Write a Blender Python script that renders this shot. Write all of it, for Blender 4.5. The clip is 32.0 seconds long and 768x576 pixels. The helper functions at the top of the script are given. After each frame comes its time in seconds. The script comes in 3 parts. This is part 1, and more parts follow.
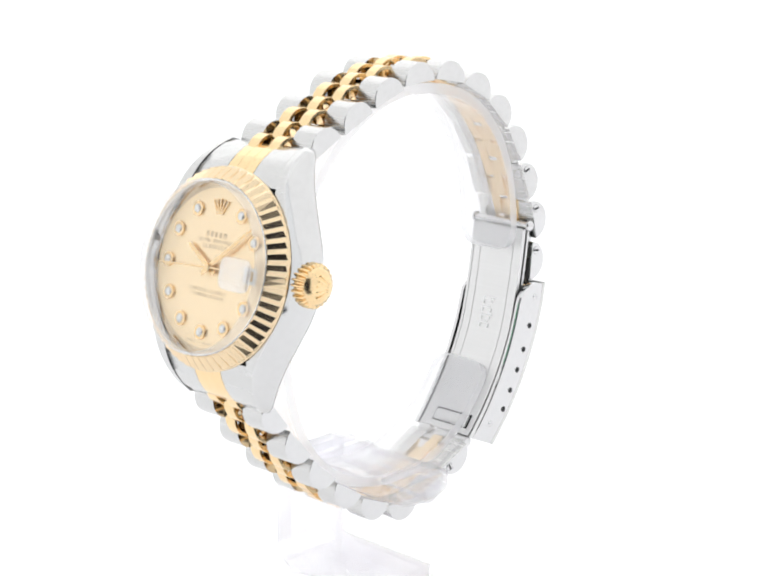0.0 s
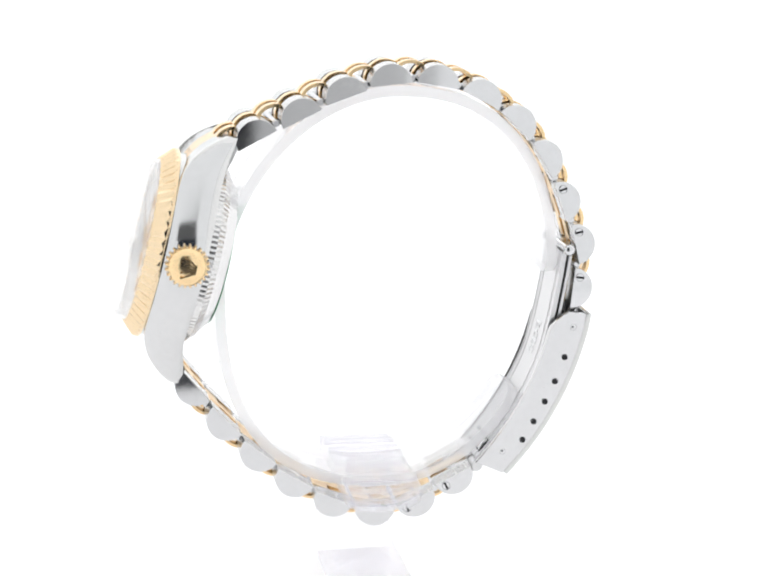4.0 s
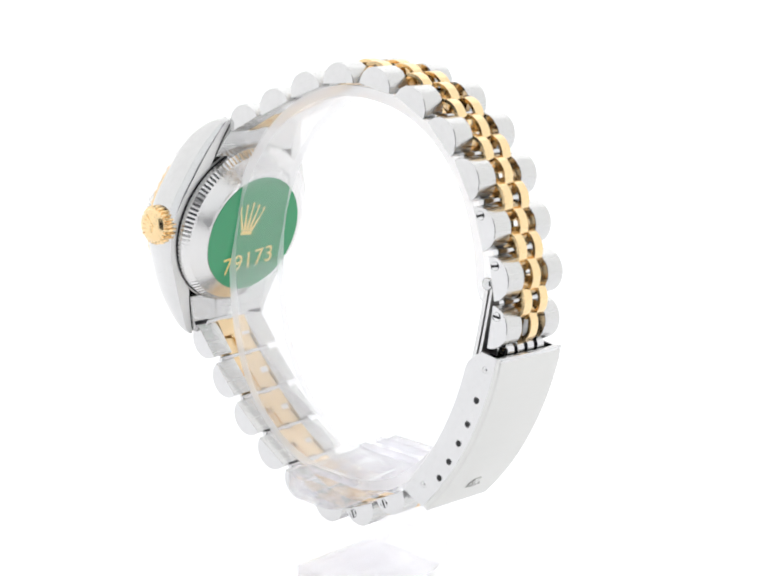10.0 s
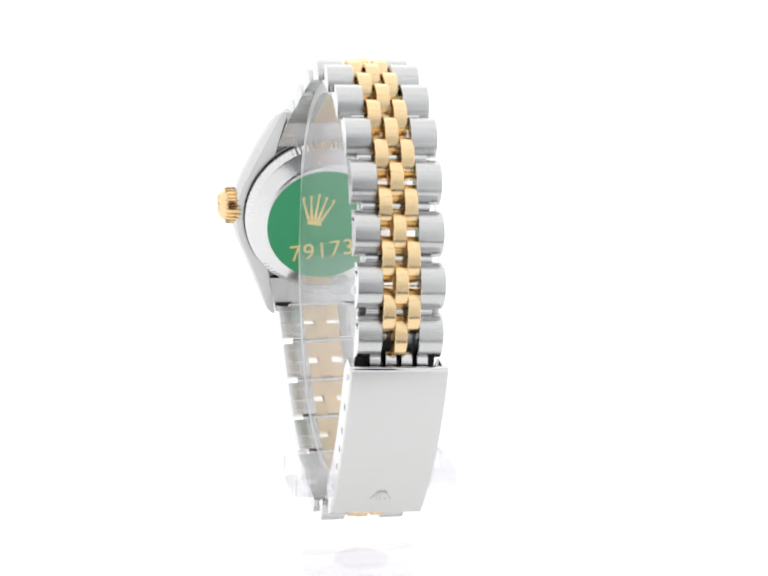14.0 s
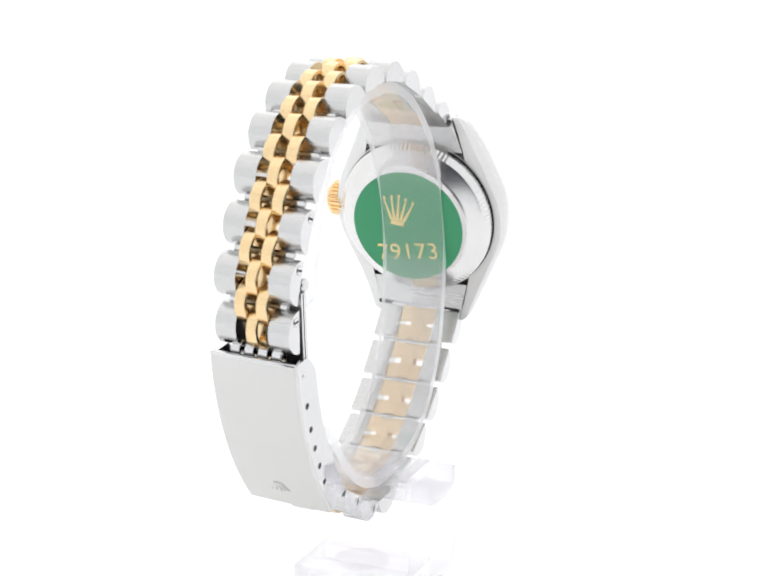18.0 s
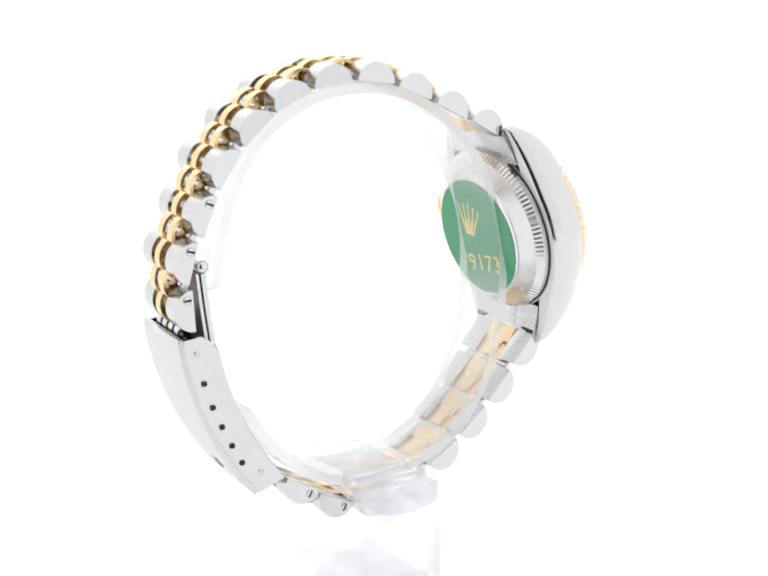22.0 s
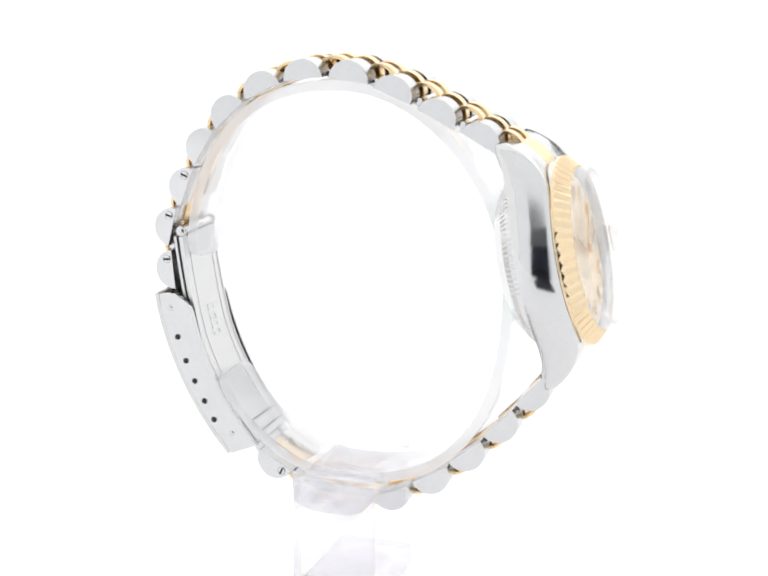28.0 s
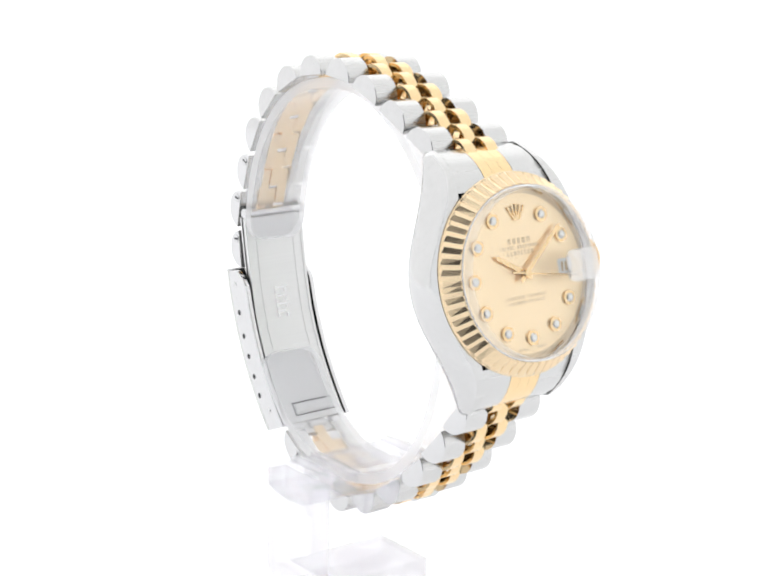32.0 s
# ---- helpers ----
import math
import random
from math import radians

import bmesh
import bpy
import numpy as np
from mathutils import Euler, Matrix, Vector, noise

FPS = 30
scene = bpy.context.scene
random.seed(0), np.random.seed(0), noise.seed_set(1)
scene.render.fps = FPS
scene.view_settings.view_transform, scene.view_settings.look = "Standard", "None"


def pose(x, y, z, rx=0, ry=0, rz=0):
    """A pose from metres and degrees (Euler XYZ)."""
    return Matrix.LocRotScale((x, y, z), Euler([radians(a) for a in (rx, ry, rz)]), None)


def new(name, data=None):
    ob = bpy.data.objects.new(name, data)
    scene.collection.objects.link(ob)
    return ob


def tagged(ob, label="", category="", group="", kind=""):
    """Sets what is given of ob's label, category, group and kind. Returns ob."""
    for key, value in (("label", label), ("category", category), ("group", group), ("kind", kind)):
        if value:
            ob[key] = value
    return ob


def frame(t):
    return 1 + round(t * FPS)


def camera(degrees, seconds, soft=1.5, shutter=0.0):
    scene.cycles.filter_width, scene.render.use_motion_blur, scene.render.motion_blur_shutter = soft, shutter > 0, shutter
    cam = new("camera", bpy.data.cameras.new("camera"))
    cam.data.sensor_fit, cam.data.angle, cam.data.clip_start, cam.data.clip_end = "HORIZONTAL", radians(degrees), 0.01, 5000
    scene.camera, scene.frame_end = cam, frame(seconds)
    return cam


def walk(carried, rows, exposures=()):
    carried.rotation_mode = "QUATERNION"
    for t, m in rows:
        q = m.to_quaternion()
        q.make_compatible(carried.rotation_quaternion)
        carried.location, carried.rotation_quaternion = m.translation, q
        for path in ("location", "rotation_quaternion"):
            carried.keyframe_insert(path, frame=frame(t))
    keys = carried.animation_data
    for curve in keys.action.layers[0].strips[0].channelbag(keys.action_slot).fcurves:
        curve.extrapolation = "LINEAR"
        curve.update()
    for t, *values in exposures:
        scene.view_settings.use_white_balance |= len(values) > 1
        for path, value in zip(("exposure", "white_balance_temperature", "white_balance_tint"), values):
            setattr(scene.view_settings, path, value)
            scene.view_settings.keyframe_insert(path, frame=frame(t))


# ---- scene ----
# The whole scene is at true size: a wristwatch 26 mm across the bezel, on a turntable.
MM = 0.001
LIFT = 0.0320          # height of the turntable axis' origin above the floor
START = -43.664        # turn of the table at 0 s, degrees


def table_turn(t):
    """Turn of the table at t seconds: it runs a little unevenly over each round of 41.2 s."""
    w = 2 * math.pi * t / 41.2
    return START - 8.80223 * t - 1.5208 * math.sin(w) - 0.1621 * (1 - math.cos(w)) + 0.5668 * (1 - math.cos(2 * w))


# ---- camera ----
cam = camera(27.456, 32.0, soft=2.05)
EYE = pose(0, -0.21222, 0.06249 + LIFT, 0, 0, -0.648) @ pose(0, 0, 0, 76.499, 0, 0) @ pose(0, 0, 0, 0, 0, 1.209)
walk(cam, [(0, EYE), (32, EYE)])

# ---- world and exposure ----
world = bpy.data.worlds.new("dark_room")
world.use_nodes = True
world.node_tree.nodes["Background"].inputs[0].default_value = (0.026, 0.028, 0.040, 1)
scene.world = world


# ---- materials ----
def material(name, color, rough=0.4, metal=0.0, vary=0.06, scale=300.0, bump=0.0, stretch=(1, 1, 1), rough_vary=0.08,
             transmission=0.0, ior=1.45, emit=0.0, coat=0.0):
    m = bpy.data.materials.new(name)
    m.use_nodes = True
    nt = m.node_tree
    b = nt.nodes["Principled BSDF"]
    b.inputs["Base Color"].default_value = (*color, 1)
    b.inputs["Roughness"].default_value = rough
    b.inputs["Metallic"].default_value = metal
    b.inputs["IOR"].default_value = ior
    b.inputs["Transmission Weight"].default_value = transmission
    b.inputs["Coat Weight"].default_value = coat
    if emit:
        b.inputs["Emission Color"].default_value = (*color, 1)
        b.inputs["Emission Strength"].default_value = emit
    if vary or bump:
        tc = nt.nodes.new("ShaderNodeTexCoord")
        mp = nt.nodes.new("ShaderNodeMapping")
        mp.inputs["Scale"].default_value = stretch
        fine, wide = nt.nodes.new("ShaderNodeTexNoise"), nt.nodes.new("ShaderNodeTexNoise")
        fine.inputs["Scale"].default_value, fine.inputs["Detail"].default_value = scale * 6, 4
        wide.inputs["Scale"].default_value, wide.inputs["Detail"].default_value = scale, 3
        nt.links.new(tc.outputs["Object"], mp.inputs["Vector"])
        for n in (fine, wide):
            nt.links.new(mp.outputs["Vector"], n.inputs["Vector"])
        add = nt.nodes.new("ShaderNodeMath")
        add.operation = "ADD"
        nt.links.new(fine.outputs["Fac"], add.inputs[0])
        nt.links.new(wide.outputs["Fac"], add.inputs[1])
        rng = nt.nodes.new("ShaderNodeMapRange")
        rng.inputs["From Min"].default_value, rng.inputs["From Max"].default_value = 0.6, 1.4
        rng.inputs["To Min"].default_value, rng.inputs["To Max"].default_value = 1 - vary, 1 + vary
        nt.links.new(add.outputs[0], rng.inputs["Value"])
        mul = nt.nodes.new("ShaderNodeVectorMath")
        mul.operation = "SCALE"
        mul.inputs[0].default_value = color
        nt.links.new(rng.outputs[0], mul.inputs["Scale"])
        nt.links.new(mul.outputs[0], b.inputs["Base Color"])
        rr = nt.nodes.new("ShaderNodeMapRange")
        rr.inputs["From Min"].default_value, rr.inputs["From Max"].default_value = 0.6, 1.4
        rr.inputs["To Min"].default_value, rr.inputs["To Max"].default_value = max(0.02, rough - rough_vary), rough + rough_vary
        nt.links.new(add.outputs[0], rr.inputs["Value"])
        nt.links.new(rr.outputs[0], b.inputs["Roughness"])
        if bump:
            bp = nt.nodes.new("ShaderNodeBump")
            bp.inputs["Strength"].default_value = bump
            bp.inputs["Distance"].default_value = 0.00004
            nt.links.new(fine.outputs["Fac"], bp.inputs["Height"])
            nt.links.new(bp.outputs["Normal"], b.inputs["Normal"])
    return m


STEEL = (0.63, 0.63, 0.625)
GOLD = (0.88, 0.66, 0.38)
m_brushed = material("brushed_steel", STEEL, 0.25, 1.0, 0.03, 900, 0.0, (0.04, 1, 1), 0.05)
m_polished = material("polished_steel", (0.67, 0.67, 0.675), 0.065, 1.0, 0.03, 200, 0.0, rough_vary=0.03)
m_flank = material("polished_case_side", (0.66, 0.66, 0.66), 0.12, 1.0, 0.03, 200, 0.0, rough_vary=0.03)
m_back = material("turned_steel", (0.74, 0.735, 0.73), 0.24, 1.0, 0.04, 300, 0.0, rough_vary=0.05)
m_inside = material("satin_steel", (0.70, 0.70, 0.70), 0.36, 1.0, 0.03, 500, 0.0, (0.04, 1, 1), 0.05)
m_gold = material("polished_gold", GOLD, 0.20, 1.0, 0.05, 200, 0.0, rough_vary=0.05)
m_gold_bright = material("bright_cut_gold", (0.81, 0.645, 0.43), 0.18, 1.0, 0.03, 200, 0.0, rough_vary=0.03)
m_gold_satin = material("satin_gold", (0.86, 0.66, 0.41), 0.33, 1.0, 0.03, 500, 0.0, (0.04, 1, 1), 0.05)
m_cover = material("brushed_cover", (0.66, 0.66, 0.645), 0.34, 1.0, 0.015, 900, 0.0, (0.04, 1, 1), 0.03)
m_under = material("matt_steel", (0.78, 0.78, 0.77), 0.5, 1.0, 0.03, 500, 0.0)
m_dial = material("champagne_dial", (1.0, 0.81, 0.545), 0.34, 0.75, 0.01, 250, 0.0, rough_vary=0.02)
m_print = material("dial_print", (0.60, 0.46, 0.28), 0.6, 0.0, 0.0)
m_diamond = material("diamond", (0.80, 0.79, 0.77), 0.08, 0.75, 0.0, ior=2.2)
m_white = material("white_date_disc", (0.82, 0.82, 0.80), 0.5, 0.0, 0.02)


def frost(nt):
    """A cloudy white skin, lit from both sides."""
    front, through_light, mix = (nt.nodes.new("ShaderNode" + k) for k in ("BsdfDiffuse", "BsdfTranslucent", "MixShader"))
    front.inputs["Color"].default_value = through_light.inputs["Color"].default_value = (0.97, 0.97, 0.985, 1)
    mix.inputs["Fac"].default_value = 0.6
    nt.links.new(front.outputs[0], mix.inputs[1])
    nt.links.new(through_light.outputs[0], mix.inputs[2])
    return mix


def clear_pane(name, tint, least_gloss, haze=0.0, graze=0.7):
    """Thin clear glass: it lets light straight through and mirrors by the angle."""
    m = bpy.data.materials.new(name)
    m.use_nodes = True
    nt = m.node_tree
    nt.nodes.remove(nt.nodes["Principled BSDF"])
    clear, gloss, fres, mix = (nt.nodes.new("ShaderNode" + k) for k in ("BsdfTransparent", "BsdfGlossy", "LayerWeight", "MixShader"))
    curve, least = nt.nodes.new("ShaderNodeMath"), nt.nodes.new("ShaderNodeMath")
    curve.operation, least.operation = "POWER", "MULTIPLY_ADD"
    curve.inputs[1].default_value = 4.0
    least.inputs[1].default_value, least.inputs[2].default_value = graze, least_gloss
    clear.inputs["Color"].default_value = (*tint, 1)
    gloss.inputs["Color"].default_value = (1, 1, 1, 1)
    gloss.inputs["Roughness"].default_value = 0.02
    nt.links.new(fres.outputs["Facing"], curve.inputs[0])
    nt.links.new(curve.outputs[0], least.inputs[0])
    nt.links.new(least.outputs[0], mix.inputs["Fac"])
    nt.links.new(clear.outputs[0], mix.inputs[1])
    nt.links.new(gloss.outputs[0], mix.inputs[2])
    last = mix
    if haze:
        veil, over = frost(nt), nt.nodes.new("ShaderNodeMixShader")
        over.inputs["Fac"].default_value = haze
        nt.links.new(mix.outputs[0], over.inputs[1])
        nt.links.new(veil.outputs[0], over.inputs[2])
        last = over
    nt.links.new(last.outputs[0], nt.nodes["Material Output"].inputs["Surface"])
    return m


m_crystal = clear_pane("sapphire_crystal", (0.98, 0.98, 0.98), 0.03, 0.0, 0.3)
# raised gloss and white haze stand in for the bright reflection on the lens
m_lens = clear_pane("magnifier", (0.99, 0.99, 0.99), 0.30, 0.14)
# a little white haze keeps the clear rim visible
m_rim = clear_pane("hazed_crystal_rim", (0.99, 0.99, 0.99), 0.05, 0.12)
m_edge = clear_pane("sawn_acrylic_edge", (0.998, 0.998, 1.0), 0.04, 0.50)
m_green = material("green_foil", (0.030, 0.31, 0.13), 0.30, 0.0, 0.0, 400, coat=0.3)
m_foil = material("gold_foil_print", (0.85, 0.66, 0.28), 0.35, 0.7, 0.04, 400)
# near-black for joints, and for the shade inside holes, slots and clasp mouth
m_dark = material("dark_joint_recess_shade", (0.012, 0.012, 0.014), 0.5, 0.2, 0.0)


def acrylic(name, tint, cloud, clear):
    m = bpy.data.materials.new(name)
    m.use_nodes = True
    nt = m.node_tree
    b = nt.nodes["Principled BSDF"]
    b.inputs["Base Color"].default_value = (0.995, 0.993, 1.0, 1)
    b.inputs["Transmission Weight"].default_value = 1.0
    b.inputs["IOR"].default_value = 1.45
    b.inputs["Roughness"].default_value = 0.02
    haze = frost(nt)
    noise_tex = nt.nodes.new("ShaderNodeTexNoise")
    noise_tex.inputs["Scale"].default_value = 160
    noise_tex.inputs["Detail"].default_value = 5
    rng = nt.nodes.new("ShaderNodeMapRange")
    rng.inputs["To Min"].default_value, rng.inputs["To Max"].default_value = cloud - 0.04, cloud + 0.04
    nt.links.new(noise_tex.outputs["Fac"], rng.inputs["Value"])
    mix = nt.nodes.new("ShaderNodeMixShader")
    nt.links.new(rng.outputs[0], mix.inputs["Fac"])
    nt.links.new(b.outputs[0], mix.inputs[1])
    nt.links.new(haze.outputs[0], mix.inputs[2])
    straight, over = nt.nodes.new("ShaderNodeBsdfTransparent"), nt.nodes.new("ShaderNodeMixShader")
    straight.inputs["Color"].default_value = (*tint, 1)
    over.inputs["Fac"].default_value = clear
    nt.links.new(mix.outputs[0], over.inputs[1])
    nt.links.new(straight.outputs[0], over.inputs[2])
    nt.links.new(over.outputs[0], nt.nodes["Material Output"].inputs["Surface"])
    return m


m_acrylic = clear_pane("clear_acrylic", (0.995, 0.995, 1.0), 0.05, 0.19)
m_block = acrylic("thick_acrylic", (0.99, 0.988, 1.0), 0.24, 0.60)
# the sweep glows on its own so the floor stays white and shadowless
m_sweep = material("glowing_white_sweep", (0.82, 0.82, 0.83), 0.55, 0.0, 0.0, emit=0.29)
# tent walls are unseen and glow unequally, tuned to reflections in the steel
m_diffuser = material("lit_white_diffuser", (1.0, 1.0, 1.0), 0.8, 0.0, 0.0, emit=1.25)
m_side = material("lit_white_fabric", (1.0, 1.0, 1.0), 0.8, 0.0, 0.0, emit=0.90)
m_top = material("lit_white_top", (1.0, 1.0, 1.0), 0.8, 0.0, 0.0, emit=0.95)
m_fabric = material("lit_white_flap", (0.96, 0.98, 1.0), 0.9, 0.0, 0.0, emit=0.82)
# dimmer copies of the flap, added out of view for dark bands in the steel
m_dim_strip = material("flap_dim_strip", (0.96, 0.98, 1.0), 0.9, 0.0, 0.0, emit=0.38)
m_dark_panel = material("flap_dark_panel", (0.96, 0.98, 1.0), 0.9, 0.0, 0.0, emit=0.06)
for lit in (m_diffuser, m_side, m_top, m_fabric, m_dim_strip, m_dark_panel):
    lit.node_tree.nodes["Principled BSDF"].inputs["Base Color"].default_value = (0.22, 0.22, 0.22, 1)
m_dark_panel.node_tree.nodes["Principled BSDF"].inputs["Base Color"].default_value = (0.04, 0.04, 0.04, 1)
m_table = material("dark_tabletop", (0.028, 0.029, 0.036), 0.6, 0.0, 0.05, 10)


# ---- mesh helpers ----
def finish(bm, smooth=None):
    bmesh.ops.recalc_face_normals(bm, faces=bm.faces[:])
    if smooth:
        for f in bm.faces:
            f.smooth = True
        for e in bm.edges:
            if len(e.link_faces) == 2 and e.calc_face_angle(0) > radians(smooth):
                e.smooth = False
    return bm


def mesh_of(name, bm, *mats):
    me = bpy.data.meshes.new(name)
    bm.to_mesh(me)
    bm.free()
    for m in mats:
        me.materials.append(m)
    return me


def part(name, bm, mat, parent, label="", m=None):
    data = bm if isinstance(bm, bpy.types.Mesh) else mesh_of(name, bm, *(mat if isinstance(mat, tuple) else (mat,)))
    ob = new(name, data)
    ob.parent = parent
    if m is not None:
        ob.matrix_basis = m
    return tagged(ob, label)


def loft(bm, rings, closed=True, caps=True, second=()):
    """Joins rings of points, all of one length, into a skin; the strips named in second take the second material."""
    rows = [[bm.verts.new(p) for p in r] for r in rings]
    n = len(rows[0])
    for a, b in zip(rows, rows[1:]):
        for i in range(n if closed else n - 1):
            bm.faces.new((a[i], a[(i + 1) % n], b[(i + 1) % n], b[i])).material_index = 1 if i in second else 0
    if caps:
        bm.faces.new(rows[0][::-1])
        bm.faces.new(rows[-1])
    return rows


def prism_x(bm, profile, x0, x1, bevel=0.0):
    """A y-z outline drawn out along x, with eased ends. Millimetres."""
    cy = sum(p[0] for p in profile) / len(profile)
    cz = sum(p[1] for p in profile) / len(profile)

    def ring(x, inset):
        out = []
        for y, z in profile:
            d = max(1e-6, math.hypot(y - cy, z - cz))
            k = 1 - inset / d
            out.append((x * MM, (cy + (y - cy) * k) * MM, (cz + (z - cz) * k) * MM))
        return out
    if bevel:
        rings = [ring(x0, bevel), ring(x0 + bevel, 0), ring(x1 - bevel, 0), ring(x1, bevel)]
    else:
        rings = [ring(x0, 0), ring(x1, 0)]
    loft(bm, rings)


def lathe(bm, profile, n=64, wave=None):
    """Turns (radius, height) points round z; wave(i) gives each meridian its own profile. Millimetres."""
    rings = []
    for i in range(n):
        a = 2 * math.pi * i / n
        prof = wave(i) if wave else profile
        rings.append([bm.verts.new((r * math.cos(a) * MM, r * math.sin(a) * MM, z * MM)) for r, z in prof])
    for i in range(n):
        a, b = rings[i], rings[(i + 1) % n]
        for k in range(len(a) - 1):
            bm.faces.new((a[k], b[k], b[k + 1], a[k + 1]))
    return rings


def turned(profile, n=64, wave=None, smooth=35, close=True):
    bm = bmesh.new()
    rings = lathe(bm, profile, n, wave)
    if close:
        for k in (0, -1):
            bm.faces.new([r[k] for r in rings])
    return finish(bm, smooth)


def ribbon(bm, path, thick, x0, x1, round_ends=0.0):
    """A strip that follows a y-z path, thick to the left of its way, from x0 to x1. Millimetres."""
    rings = []
    for i, (y, z) in enumerate(path):
        a, b = path[max(0, i - 1)], path[min(len(path) - 1, i + 1)]
        dy, dz = b[0] - a[0], b[1] - a[1]
        d = math.hypot(dy, dz)
        ny, nz = -dz / d * thick, dy / d * thick
        edge = min(i, len(path) - 1 - i)
        s = 0.0
        if round_ends and edge < 4:
            s = round_ends * (1 - math.sin(math.pi / 2 * edge / 4))
        rings.append([((x0 + s) * MM, y * MM, z * MM), ((x1 - s) * MM, y * MM, z * MM),
                      ((x1 - s) * MM, (y + ny) * MM, (z + nz) * MM), ((x0 + s) * MM, (y + ny) * MM, (z + nz) * MM)])
    loft(bm, rings)


def bezier(p0, p1, p2, n):
    return [tuple((1 - t) ** 2 * a + 2 * t * (1 - t) * b + t * t * c for a, b, c in zip(p0, p1, p2)) for t in
            [i / n for i in range(n + 1)]]


def box(bm, x0, x1, y0, y1, z0, z1):
    loft(bm, [[(x * MM, y * MM, z0 * MM) for x, y in ((x0, y0), (x1, y0), (x1, y1), (x0, y1))],
              [(x * MM, y * MM, z1 * MM) for x, y in ((x0, y0), (x1, y0), (x1, y1), (x0, y1))]])


def rod_x(r, x0, x1, n=12):
    bm = bmesh.new()
    prism_x(bm, [(r * math.cos(2 * math.pi * i / n), r * math.sin(2 * math.pi * i / n)) for i in range(n)], x0, x1, r * 0.2)
    return finish(bm, 40)


# ---- the light tent ----
def tent():
    bm = bmesh.new()
    path = [(-113, 0), (260, 0)] + [(260 + 120 * math.sin(a), 120 - 120 * math.cos(a)) for a in
                                    [math.pi / 2 * i / 12 for i in range(1, 13)]] + [(380, 160)]
    ribbon(bm, path, -2.0, -380, 380)
    # the unseen front floor is left open so the steel mirrors darkness
    box(bm, -380, -36, -229, -113.01, -2, 0)
    loft(bm, [[(x * MM, y * MM, z * MM) for x, y in ((-35.99, -155), (-8, -113.01), (-35.99, -113.01))] for z in (-2, 0)])
    box(bm, 60, 380, -229, -113.01, -2, 0)
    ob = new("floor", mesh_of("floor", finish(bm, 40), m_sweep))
    tagged(ob, "seamless white sweep, glowing slightly, under the turning watch", "floor", kind="structure")
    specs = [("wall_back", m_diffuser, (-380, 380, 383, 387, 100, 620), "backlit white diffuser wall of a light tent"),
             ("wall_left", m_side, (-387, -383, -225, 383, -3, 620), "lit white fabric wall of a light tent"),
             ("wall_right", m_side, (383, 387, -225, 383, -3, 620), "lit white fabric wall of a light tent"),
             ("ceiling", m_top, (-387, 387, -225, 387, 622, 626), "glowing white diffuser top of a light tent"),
             ("wall_front", m_fabric, (-387, -85, -235, -231, -3, 150), "white fabric front flap of a light tent"),
             ("wall_front", m_dim_strip, (62, 80, -235, -231, -3, 150), "dimmer strip added to the front flap, unseen, softens the dark reflection"),
             ("wall_front", m_fabric, (80.1, 387, -235, -231, -3, 150), "white fabric front flap of a light tent"),
             ("wall_front", m_fabric, (-387, -100, -235, -231, 150.1, 240), "white fabric front flap of a light tent"),
             ("wall_front", m_fabric, (64, 387, -235, -231, 150.1, 240), "white fabric front flap of a light tent"),
             ("wall_front", m_dark_panel, (-99.9, 63.9, -235, -231, 150.1, 240), "dark panel added over the opening, unseen, mirrored in the case sides"),
             ("wall_front", m_fabric, (-387, 387, -235, -231, 240.1, 622), "white fabric front flap of a light tent")]
    for name, mat, dims, label in specs:
        bm = bmesh.new()
        box(bm, *dims)
        tagged(new(name, mesh_of(name, finish(bm), mat)), label, "wall" if name != "ceiling" else "ceiling", kind="structure")
    bm = bmesh.new()
    box(bm, -1500, 1500, -1500, 1500, -24, -4)
    tagged(new("ground", mesh_of("ground", finish(bm), m_table)), "dark tabletop beneath the light tent", "tabletop", kind="structure")


tent()

# ---- the watch ----
XC = 2.2
UP = LIFT / MM
watch = new("wristwatch")
tagged(watch, "two-tone steel and gold wristwatch, champagne dial, on a clear stand", "wristwatch")
HEAD = pose(1.81 * MM, -29.72 * MM, (19.14 + UP) * MM, 76.15, -1.0, 0.4)


def lug_inner(a):
    """Half the space between the lugs, a millimetres from the middle of the case."""
    return 6.55 + 0.20 * (16.6 - a)


